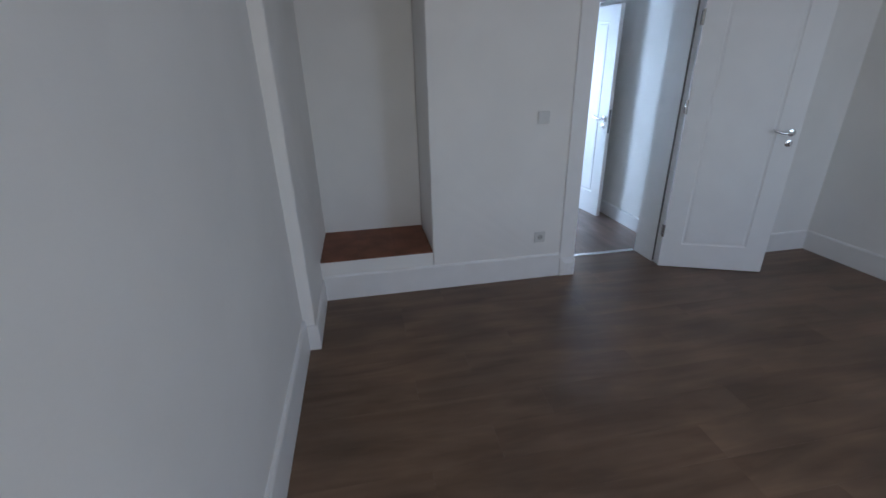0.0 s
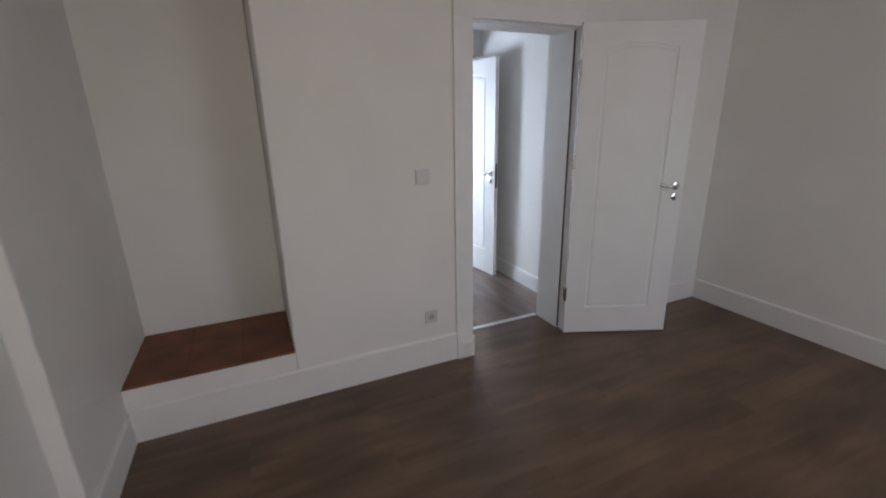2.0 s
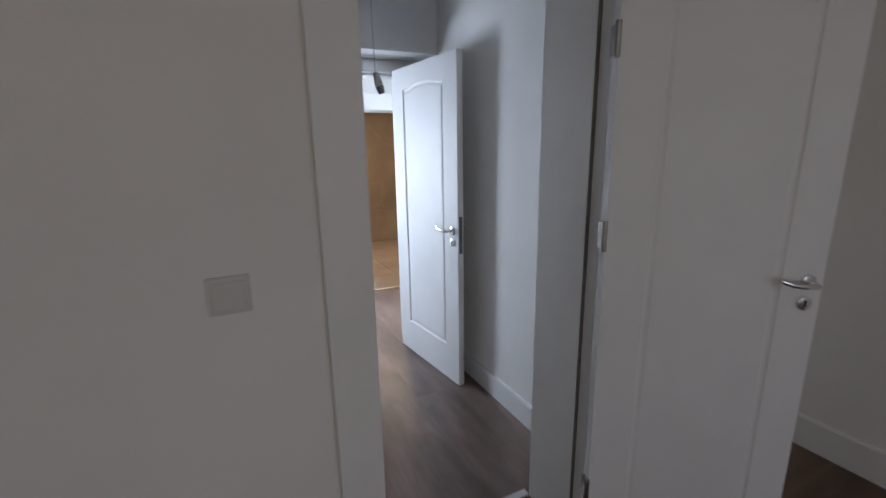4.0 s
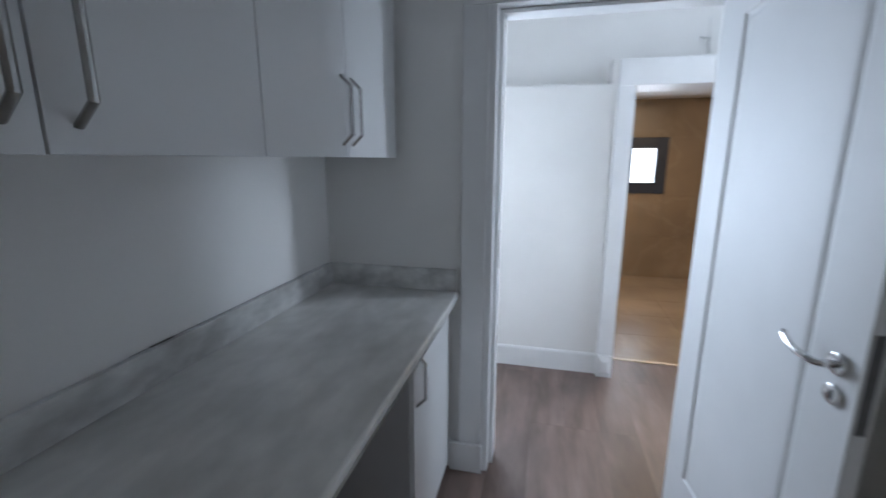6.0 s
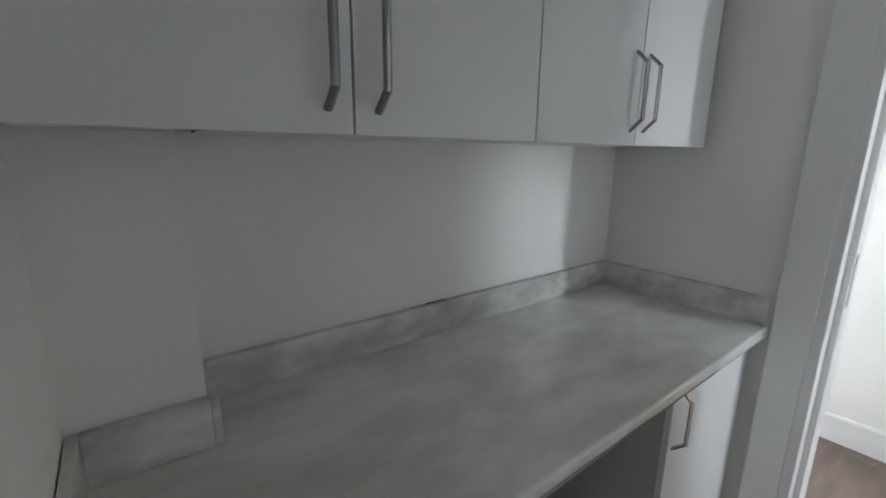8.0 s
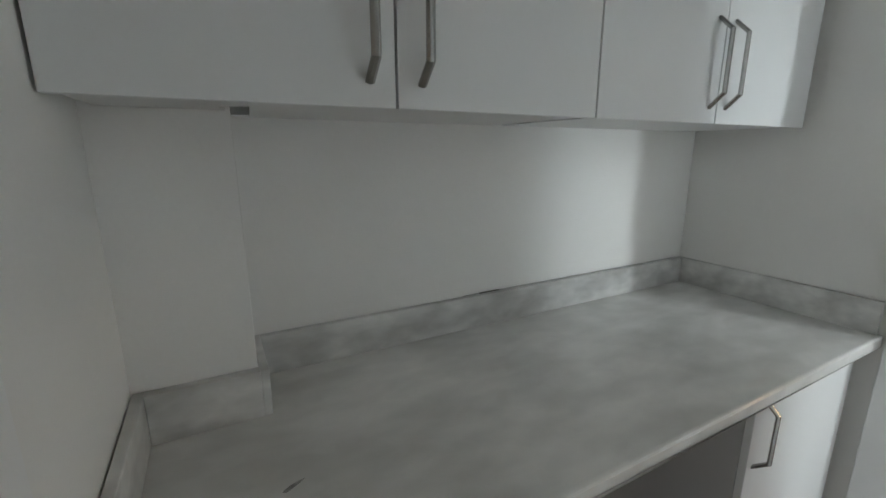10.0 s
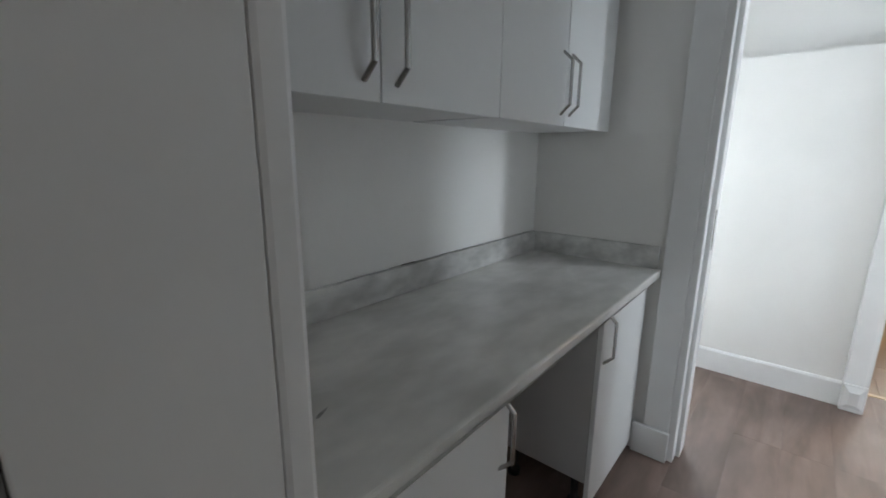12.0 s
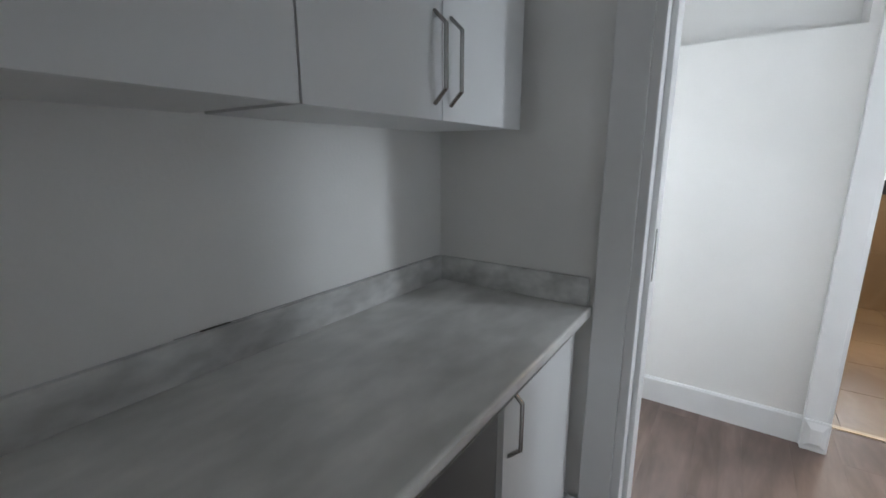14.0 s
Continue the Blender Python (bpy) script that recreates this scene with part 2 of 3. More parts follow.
def sweep(bm, points, half_w, half_t, side, seg=0):
    """A bar swept along points; side: the direction of its width. seg 0: flat bar, else a round one of so many sides."""
    pts = [Vector(p) for p in points]
    side = Vector(side).normalized()
    rings = []
    for i, p in enumerate(pts):
        a = (pts[i] - pts[i - 1]).normalized() if i else (pts[1] - pts[0]).normalized()
        b = (pts[i + 1] - pts[i]).normalized() if i < len(pts) - 1 else a
        d = (a + b).normalized()
        up = d.cross(side).normalized()
        k = 1 / max(0.5, d.dot(a))
        if seg:
            ring = [bm.verts.new(p + side * half_w * math.cos(2 * math.pi * j / seg) + up * half_t * k * math.sin(2 * math.pi * j / seg)) for j in range(seg)]
        else:
            c = 0.35
            ring = [bm.verts.new(p + side * half_w * u + up * half_t * k * v) for u, v in ((1, c), (c, 1), (-c, 1), (-1, c), (-1, -c), (-c, -1), (c, -1), (1, -c))]
        rings.append(ring)
    n = len(rings[0])
    for r0, r1 in zip(rings, rings[1:]):
        for j in range(n):
            bm.faces.new((r0[j], r0[(j + 1) % n], r1[(j + 1) % n], r1[j]))
    bm.faces.new(rings[0][::-1])
    bm.faces.new(rings[-1])


def finish(name, bm, mat, smooth=False):
    bmesh.ops.recalc_face_normals(bm, faces=bm.faces)
    me = bpy.data.meshes.new(name)
    bm.to_mesh(me)
    bm.free()
    me.materials.append(mat)
    if smooth:
        for p in me.polygons:
            p.use_smooth = True
    return me


def part(name, bm, mat, parent, label="", smooth=False):
    ob = new(name, finish(name, bm, mat, smooth))
    ob.parent = parent
    return tagged(ob, label=label) if label else ob


def setting(name, boxes, mat, label, category, bevel=0.0):
    """A piece of the setting, out of butted blocks."""
    bm = bmesh.new()
    for b in boxes:
        box(bm, *b, bevel=bevel)
    return tagged(new(name, finish(name, bm, mat)), label=label, category=category, kind="structure")


def empty(name, m, label, category, group="", kind=""):
    ob = new(name)
    ob.matrix_world = m
    return tagged(ob, label=label, category=category, group=group, kind=kind)


def uneven(ob, x, y, amp, seed):
    """Makes the upright arris of a plastered wall near (x, y) slightly wavy."""
    bm = bmesh.new()
    bm.from_mesh(ob.data)
    near = [e for e in bm.edges if abs(e.verts[0].co.z - e.verts[1].co.z) > 0.5 and all(abs(v.co.x - x) < 0.03 and abs(v.co.y - y) < 0.03 for v in e.verts)]
    bmesh.ops.subdivide_edges(bm, edges=near, cuts=70, use_grid_fill=False)
    for v in bm.verts:
        if abs(v.co.x - x) < 0.03 and abs(v.co.y - y) < 0.03 and 0.05 < v.co.z < 2.55:
            k = noise.noise(Vector((seed, 0.0, v.co.z * 9.0))) + 0.6 * noise.noise(Vector((seed + 5.0, 0.0, v.co.z * 37.0)))
            v.co.x += amp * k
            v.co.y += amp * 0.5 * k
    bmesh.ops.triangulate(bm, faces=[f for f in bm.faces if len(f.verts) > 4])
    bm.to_mesh(ob.data)
    bm.free()


# ---- plan ----
ROOM_L, ROOM_R, ROOM_B = -1.925, 2.16, -4.40
NEAR_L = -1.992
TOP = 2.62
NICHE_R, NICHE_D, NICHE_Z = -1.125, 0.60, 0.30
W1L, W1R = 0.225, 0.296
U_BACK, U_RIGHT, FAR = -0.744, 1.02, 2.02
FAR2 = 2.16
HALL = 3.14
BATH0, BATH1 = 3.40, 5.90

# room with the niche
setting("wall_north", [
    (ROOM_L, NICHE_R, NICHE_D, 0.75, 0, TOP), (ROOM_L, NICHE_R, 0.0, NICHE_D, 2.35, TOP),
    (NICHE_R + 0.004, -0.95, W1L, 0.75, 0, TOP)], PAINT, "white painted wall at the back of a tall open niche", "wall")
setting("wall_north_side", [(NICHE_R, -0.055, 0.0, W1L, 0, TOP)], PAINT, "white painted wall between niche and doorway", "wall", 0.01)
setting("wall_north_lintel", [(-0.055, 0.76, 0.0, W1L, 2.05, TOP)], PAINT, "white painted wall above the doorway", "wall")
setting("wall_north_right", [(0.76, 2.4, 0.0, W1R, 0, TOP)], PAINT, "white painted wall behind the open door", "wall", 0.004)
uneven(bpy.data.objects["wall_north_side"], NICHE_R, 0.0, 0.004, 1.0)
setting("niche_base", [(ROOM_L, NICHE_R, 0.004, NICHE_D, 0, NICHE_Z - 0.012)], PAINT, "white plastered sill of the niche", "wall")
setting("wall_west", [(-2.25, ROOM_L, -0.59, 0.75, 0, TOP), (-2.25, NEAR_L, ROOM_B - 0.2, -0.59, 0, TOP)], PAINT, "white painted wall with a shallow step", "wall", 0.008)
uneven(bpy.data.objects["wall_west"], ROOM_L, -0.59, 0.003, 9.0)
setting("wall_east", [(ROOM_R, 2.4, ROOM_B, 0.0, 0, TOP)], PAINT, "plain white painted wall", "wall")
setting("wall_south", [(NEAR_L, -1.75, -4.6, ROOM_B, 0, TOP), (-0.95, 0.45, -4.6, ROOM_B, 0, TOP), (1.75, 2.4, -4.6, ROOM_B, 0, TOP),
                       (-1.75, -0.95, -4.6, ROOM_B, 0, 0.8), (0.45, 1.75, -4.6, ROOM_B, 0, 0.8),
                       (-1.75, -0.95, -4.6, ROOM_B, 2.1, TOP), (0.45, 1.75, -4.6, ROOM_B, 2.1, TOP)], PAINT, "white wall with two window openings", "wall")
setting("ceiling", [(-2.25, 2.4, -4.6, W1L, TOP, TOP + 0.15)], CEIL, "plain white ceiling", "ceiling")

# utility room
setting("wall_utility_west", [(-0.95, U_BACK, W1L, FAR, 0, TOP), (U_BACK - 0.01, -0.58, W1L - 0.012, 0.432, 0.001, TOP - 0.001)], PAINT, "white wall with a boxed-in shaft", "wall", 0.0012)
setting("wall_utility_east", [(U_RIGHT, 1.2, W1R, FAR, 0, TOP)], PAINT, "plain white painted wall", "wall")
setting("wall_far", [(-4.2, -0.012, FAR, FAR2, 0, TOP), (0.86, 2.1, FAR, FAR2, 0, TOP), (-0.012, 0.86, FAR, FAR2, 2.05, TOP)], PAINT, "white wall with a doorway to the hall", "wall")
setting("ceiling_utility", [(-0.95, 1.2, W1L, FAR2, 2.46, 2.6)], CEIL, "white ceiling of the utility room", "ceiling")
setting("soffit", [(U_BACK, U_RIGHT, 1.76, FAR, 2.118, 2.46)], CEIL, "white dropped soffit above the doorway", "ceiling")

# hall
setting("wall_hall_north", [(-0.2, 0.585, HALL, 3.55, 0, 1.905)], PAINT, "smooth white hall wall", "wall")
setting("wall_hall_north_window", [(-4.0, -0.95, HALL, 3.55, 0, 1.905), (-0.95, -0.2, HALL, 3.55, 0, 0.78), (-0.95, -0.2, HALL, 3.55, 1.82, 1.905)], PAINT, "white hall wall with a window opening", "wall")
setting("wall_hall_north_door", [(0.585, 0.69, HALL, BATH0, 0, 2.05), (1.46, 1.95, HALL, BATH0, 0, 2.05), (0.69, 1.46, HALL, BATH0, 1.90, 2.05), (0.585, 1.95, BATH0, 3.55, 2.0, 2.05)],
        PAINT, "white wall round the bathroom doorway", "wall")
setting("wall_hall_upper", [(-4.0, 0.585, 3.34, 3.7, 1.8, 3.5), (0.585, 1.95, 3.342, 3.7, 2.0, 3.5)], PAINT, "set-back white wall above the bathroom box", "wall")
setting("wall_hall_west", [(-4.2, -4.0, FAR, 3.8, 0, 3.5)], PAINT, "plain white hall wall", "wall")
setting("wall_hall_east", [(1.95, 2.1, FAR, 3.8, 0, 0.25), (1.95, 2.1, FAR, 3.8, 3.25, 3.5), (1.95, 2.1, FAR, 2.25, 0.25, 3.25), (1.95, 2.1, 3.08, 3.8, 0.25, 3.25)], PAINT, "white hall wall with a tall window opening", "wall")
setting("ceiling_hall", [(-4.2, 2.1, FAR2, 3.8, 3.5, 3.6), (-4.2, 2.1, FAR, FAR2, TOP, 3.5)], CEIL, "white hall ceiling", "ceiling")

# bathroom
setting("ceiling_bath", [(0.4, 2.9, 3.6, BATH1, 2.145, 2.3)], CEIL, "white bathroom ceiling", "ceiling")
setting("wall_bath_north", [(0.2, 1.10, BATH1 + 0.01, 6.1, 0, 2.2), (1.62, 2.9, BATH1 + 0.01, 6.1, 0, 2.2), (1.10, 1.62, BATH1 + 0.01, 6.1, 0, 1.05), (1.10, 1.62, BATH1 + 0.01, 6.1, 1.71, 2.2)],
        GROUT, "stone-tiled bathroom wall with a small window", "wall")
setting("wall_bath_west", [(0.4, 0.58, 3.6, 6.1, 0, 2.3)], BATH_STONE, "brown stone bathroom wall", "wall")
setting("wall_bath_east", [(2.9, 3.1, BATH0, 6.1, 0, 2.3)], BATH_STONE, "brown stone bathroom wall", "wall")

# floors: joints lie dark below the pieces
floor_room = setting("floor", [(-2.25, 2.4, -4.6, 0.31, -0.06, -0.006)], SUBFLOOR, "grey-brown oak vinyl plank floor, coloured darker for the dim room", "floor")
floor_hall = setting("floor_hall", [(-4.2, 3.2, 0.31, 3.40, -0.06, -0.006)], SUBFLOOR, "grey-brown oak vinyl plank floor", "floor")
floor_bath = setting("floor_bath", [(0.0, 3.1, 3.40, 6.1, -0.06, -0.006)], GROUT, "brown stone tile bathroom floor", "floor")
ground = setting("ground", [(-60, 60, -60, 60, -0.5, -0.3)], MORTAR, "plain ground outside", "ground")


# ---- trim ----
def baseboard(name, runs, height, thick, label):
    """runs: (x0, y0, x1, y1, nx, ny): the wall line and the side on which the board stands."""
    bm = bmesh.new()
    for x0, y0, x1, y1, nx, ny in runs:
        a, b, nrm = Vector((x0, y0, 0)), Vector((x1, y1, 0)), Vector((nx, ny, 0))
        prof = ((0, 0), (thick, 0), (thick, height - 0.012), (thick - 0.006, height), (0, height))
        ra = [bm.verts.new(a + nrm * d + Vector((0, 0, z))) for d, z in prof]
        rb = [bm.verts.new(b + nrm * d + Vector((0, 0, z))) for d, z in prof]
        for i in range(5):
            bm.faces.new((ra[i], ra[(i + 1) % 5], rb[(i + 1) % 5], rb[i]))
        bm.faces.new(ra[::-1])
        bm.faces.new(rb)
    return tagged(new(name, finish(name, bm, TRIM)), label=label, category="baseboard", kind="structure")


baseboard("baseboard", [(ROOM_L + 0.015, 0.0, -0.137, 0.0, 0, -1)], 0.19, 0.015, "tall white painted baseboard")
baseboard("baseboard_west_near", [(NEAR_L, ROOM_B, NEAR_L, -0.605, 1, 0)], 0.205, 0.018, "tall white baseboard")
baseboard("baseboard_west", [(ROOM_L, -0.605, ROOM_L, 0.0, 1, 0), (NEAR_L + 0.001, -0.59, ROOM_L, -0.59, 0, -1)], 0.16, 0.015, "white baseboard that follows the wall's step")
baseboard("baseboard_east", [(ROOM_R, ROOM_B, ROOM_R, 0.0, -1, 0), (0.86, 0.0, ROOM_R - 0.015, 0.0, 0, -1)], 0.166, 0.015, "white painted baseboard")
baseboard("baseboard_utility", [(U_RIGHT, W1R, U_RIGHT, FAR, -1, 0), (-0.30, FAR, -0.158, FAR, 0, -1)], 0.14, 0.016, "white painted baseboard")
baseboard("baseboard_hall", [(-4.0, HALL, 0.622, HALL, 0, -1)], 0.145, 0.015, "white painted baseboard")


def casing(name, x0, x1, y, side, width, top, head, thick, label, right=True):
    """Flat boards round an opening x0..x1; side: -1 or 1, the way that the boards stand off the wall."""
    ya, yb = sorted((y, y + side * thick))
    bm = bmesh.new()
    box(bm, x0 - width, x0, ya, yb, 0, top, 0.003)
    if right:
        box(bm, x1, x1 + width, ya, yb, 0, top, 0.003)
    box(bm, x0 - width, x1 + width, ya - (0.002 if side < 0 else 0), yb + (0.002 if side > 0 else 0), top, top + head, 0.003)
    return tagged(new(name, finish(name, bm, TRIM)), label=label, category="door casing", kind="structure")


def plinth_block(name, x0, x1, y0, y1, h, label):
    """A block at a casing's foot whose face rises to a cut diamond."""
    ob = empty(name, pose((x0 + x1) / 2, y1, 0), label, "plinth block", kind="structure")
    w, d = (x1 - x0) / 2, y1 - y0
    bm = bmesh.new()
    box(bm, -w, w, -d, 0, 0, h, 0.004)
    part("block", bm, TRIM, ob)
    bm = bmesh.new()
    o = [bm.verts.new((sx * w * 0.86, -d, z)) for sx, z in ((-1, 0.02), (1, 0.02), (1, h - 0.008), (-1, h - 0.008))]
    i = [bm.verts.new((sx * w * 0.42, -d - 0.012, z)) for sx, z in ((-1, 0.045), (1, 0.045), (1, h - 0.04), (-1, h - 0.04))]
    bm.faces.new(i)
    for k in range(4):
        bm.faces.new((o[k], o[(k + 1) % 4], i[(k + 1) % 4], i[k]))
    part("diamond", bm, TRIM, ob)
    return ob


casing("trim_door_1", -0.020, 0.735, 0.0, -1, 0.117, 2.035, 0.075, 0.018, "white flat door casing", True)
plinth_block("trim_plinth_1", -0.136, -0.012, -0.03, -0.018, 0.15, "white block at the casing's foot")
casing("trim_door_2", -0.012, 0.85, FAR, -1, 0.104, 2.03, 0.07, 0.018, "white flat door casing")
setting("trim_plinth_2", [(-0.158, -0.006, FAR - 0.038, FAR - 0.018, 0, 0.145)], TRIM, "white block at the casing's foot", "plinth block", 0.003)
casing("trim_door_3", 0.707, 1.44, HALL, -1, 0.085, 1.885, 0.15, 0.04, "wide white casing of the bathroom doorway")
plinth_block("trim_plinth_3", 0.622, 0.722, HALL - 0.056, HALL - 0.04, 0.157, "white block with a cut diamond face")

setting("trim_door_1_back", [(-0.122, -0.055, W1L, W1L + 0.022, 0, 2.03), (-0.055, -0.0325, 0.213, W1L + 0.022, 0, 2.03), (-0.122, 0.85, W1L, W1L + 0.022, 2.03, 2.12)], TRIM, "white casing with rounded edges on the utility side", "door casing", 0.007)

# door linings
setting("door_frame_1", [(-0.055, -0.048, 0.0, 0.05, 0, 2.05), (-0.055, -0.034, 0.05, 0.213, 0, 2.05), (0.737, 0.76, 0.0, 0.05, 0, 2.05), (0.724, 0.76, 0.05, W1R - 0.002, 0, 2.05),
                         (-0.034, 0.724, 0.05, W1L - 0.002, 2.025, 2.05), (-0.048, 0.737, 0.0, 0.05, 2.04, 2.05)], TRIM, "white painted door lining with a rebate", "door frame", 0.002)
setting("door_frame_2", [(-0.012, 0.018, FAR - 0.012, FAR2 + 0.01, 0, 2.05), (0.018, 0.036, FAR + 0.05, FAR2 + 0.01, 0, 2.03), (0.848, 0.86, FAR, FAR2, 0, 2.05), (0.834, 0.848, FAR + 0.05, FAR2, 0, 2.03),
                         (0.018, 0.848, FAR, FAR2 + 0.01, 2.032, 2.05), (0.036, 0.834, FAR + 0.05, FAR2 + 0.01, 2.015, 2.03)], TRIM, "white door lining with a stop bead", "door frame", 0.003)
setting("door_frame_3", [(0.69, 0.73, HALL, BATH0, 0, 1.90), (1.44, 1.46, HALL, BATH0, 0, 1.90), (0.73, 1.44, HALL, BATH0, 1.885, 1.90)], TRIM, "white door lining", "door frame", 0.002)
# Added dark strips: the rebate gap's shade, modelled as thin bars
setting("door_rebate_shade", [(0.7245, 0.7365, 0.043, 0.0495, 0.01, 2.024), (-0.0475, -0.0345, 0.043, 0.0495, 0.01, 2.024)], REBATE_SHADE, "dark grey strips standing in for the shaded gap of the door rebate", "door seal", 0.002)
setting("strike_plate", [(0.0355, 0.0375, FAR + 0.065, FAR + 0.09, 0.98, 1.15)], STEEL, "small steel strike plate in the door lining", "strike plate")
setting("threshold_1", [(-0.034, 0.724, 0.290, 0.325, -0.006, 0.006)], SILVER_STRIP, "pale metal floor strip in the doorway", "threshold", 0.003)
setting("threshold_3", [(0.73, 1.44, 3.375, 3.41, -0.006, 0.006)], BRASS, "pale brass floor strip in the doorway", "threshold", 0.003)


# ---- doors ----
def panel_door(name, hinge, angle, length, height, label, lever_z=1.055, rail=0.193, hinge_y=-0.004):
    """A painted leaf with one long moulded panel, its head softly arched, on both faces; it starts at its hinge and runs along local x."""
    ob = empty(name, pose(hinge[0], hinge[1], 0.008, 0, 0, angle), label, "door", kind="structure")
    t = 0.04
    bm = bmesh.new()
    rings = ((0.0, 0.0), (0.140, 0.0), (0.146, 0.006), (0.156, 0.008), (0.168, 0.003), (0.180, 0.0025))
    steps = 18
    sides = []
    for y, s in ((0.0, 1), (t, -1)):
        loops = []
        for k, (ins, dep) in enumerate(rings):
            lo, hi, rise = (ins - 0.14 + rail, height - ins, 0.022) if k else (0.0, height, 0.0)
            pts = [(ins, lo), (length - ins, lo)]
            for i in range(steps + 1):
                u = i / steps
                a = min(1.0, max(0.0, (min(u, 1 - u) - 0.03) / 0.34))
                pts.append((length - ins - u * (length - 2 * ins), hi + rise * a * a * (3 - 2 * a)))
            loops.append([bm.verts.new((px, y + s * dep, pz)) for px, pz in pts])
        n = len(loops[0])
        for a, b in zip(loops, loops[1:]):
            for i in range(n):
                bm.faces.new((a[i], a[(i + 1) % n], b[(i + 1) % n], b[i]))
        bm.faces.new(loops[-1])
        sides.append(loops[0])
    for i in range(len(sides[0])):
        j = (i + 1) % len(sides[0])
        bm.faces.new((sides[0][i], sides[0][j], sides[1][j], sides[1][i]))
    part("leaf", bm, DOOR, ob)
    x = length - 0.055
    for y, s in ((0.0, -1), (t, 1)):
        bm = bmesh.new()
        cylinder(bm, (x, y + s * 0.005, lever_z), (0, s, 0), 0.026, 0.010, 28, bevel=0.003)
        rose = part("rose", bm, CHROME, ob, "round chrome rose", True)
        bm = bmesh.new()
        pts = [(x, y + s * 0.006, lever_z), (x, y + s * 0.035, lever_z), (x - 0.006, y + s * 0.046, lever_z), (x - 0.025, y + s * 0.050, lever_z),
               (x - 0.06, y + s * 0.050, lever_z + 0.001), (x - 0.09, y + s * 0.048, lever_z + 0.006), (x - 0.118, y + s * 0.042, lever_z + 0.016), (x - 0.125, y + s * 0.04, lever_z + 0.02)]
        sweep(bm, pts, 0.009, 0.008, (0, 0, 1), 10)
        part("lever", bm, CHROME, ob, "curved chrome lever", True)
        bm = bmesh.new()
        cylinder(bm, (x, y + s * 0.004, lever_z - 0.072), (0, s, 0), 0.024, 0.008, 28, bevel=0.003)
        esc = part("escutcheon", bm, CHROME, ob, "round chrome keyhole plate", True)
        bm = bmesh.new()
        box(bm, x - 0.004, x + 0.004, y + s * 0.0082 - 0.0005, y + s * 0.0082 + 0.0005, lever_z - 0.083, lever_z - 0.061, 0)
        part("keyhole", bm, BLACK, esc)
    bm = bmesh.new()
    box(bm, length - 0.001, length + 0.0015, 0.009, 0.031, lever_z - 0.135, lever_z + 0.09, 0.0005)
    part("lock_plate", bm, DARK_METAL, ob, "dark steel lock face plate")
    for z in (0.30, 1.225, 1.785):
        bm = bmesh.new()
        cylinder(bm, (-0.006, hinge_y, z), (0, 0, 1), 0.009, 0.095, 14)
        box(bm, -0.011, 0.0, min(hinge_y, 0.03) - 0.003, 0.034, z - 0.042, z + 0.042, 0.002)
        part("hinge", bm, STEEL, ob, "steel butt hinge")
    return ob


panel_door("door_1", (0.711, -0.050), math.degrees(math.atan2(-0.289, 0.674)), 0.735, 2.045, "white painted panel door, swung wide open against the wall")
panel_door("door_2", (0.778, 1.985), math.degrees(math.atan2(-0.718, 0.088)), 0.775, 2.03, "white painted panel door, open along the utility room wall", 1.015, 0.238, 0.044)


# ---- niche ----
niche = empty("niche_floor", pose(ROOM_L, 0.0, NICHE_Z - 0.012), "worn terracotta tiles on the niche floor", "tile floor", kind="structure")
bm = bmesh.new()
box(bm, 0.0, NICHE_R - ROOM_L, 0.012, NICHE_D, -0.01, 0.006)
part("mortar_bed", bm, MORTAR, niche)
tw, td = (NICHE_R - ROOM_L) / 3.0, NICHE_D / 2.0
bm = bmesh.new()
box(bm, 0.001, tw - 0.001, 0.001, td - 0.001, 0.0, 0.012, 0.001, 1)
tile_mesh = finish("tile", bm, TERRACOTTA)
for i in range(3):
    for j in range(2):
        t_ob = new("tile", tile_mesh)
        t_ob.parent = niche
        t_ob.location = (i * tw, 0.004 + j * (td - 0.003), 0)


# ---- switches ----
def wall_plate(name, x, z, label, category, socket):
    ob = empty(name, pose(x, 0.0, z), label, category)
    bm = bmesh.new()
    box(bm, -0.042, 0.042, -0.009, 0.0, -0.042, 0.042, 0.003)
    part("plate", bm, PLASTIC, ob)
    bm = bmesh.new()
    if socket:
        # Flat disc; grey carries the shade of the socket's recess
        cylinder(bm, (0, -0.0095, 0), (0, 1, 0), 0.021, 0.004, 24, bevel=0.001)
        ins = part("insert", bm, SOCKET_GREY, ob, "round socket insert, greyed for its shaded recess")
        for dx in (-0.0095, 0.0095):
            bm = bmesh.new()
            cylinder(bm, (dx, -0.0117, 0), (0, 1, 0), 0.0035, 0.002, 12)
            part("hole", bm, BLACK, ins)
    else:
        box(bm, -0.031, 0.031, -0.012, -0.009, -0.031, 0.031, 0.002)
        part("rocker", bm, PLASTIC, ob)
    return ob


wall_plate("light_switch", -0.336, 1.205, "square white rocker light switch on the wall", "light switch", False)
wall_plate("power_socket", -0.308, 0.337, "square white wall socket above the baseboard", "power socket", True)


# ---- cabinets ----
def bow_handle(parent, x, y, z0, z1, out=0.032):
    """A flat nickel bar with sloped ends, standing off a door face at x."""
    bm = bmesh.new()
    s = 0.032
    sweep(bm, [(x - 0.001, y, z0), (x + out, y, z0 + s), (x + out, y, z1 - s), (x - 0.001, y, z1)], 0.0075, 0.0045, (0, 1, 0))
    part("handle", bm, STEEL, parent, "brushed nickel bow handle")


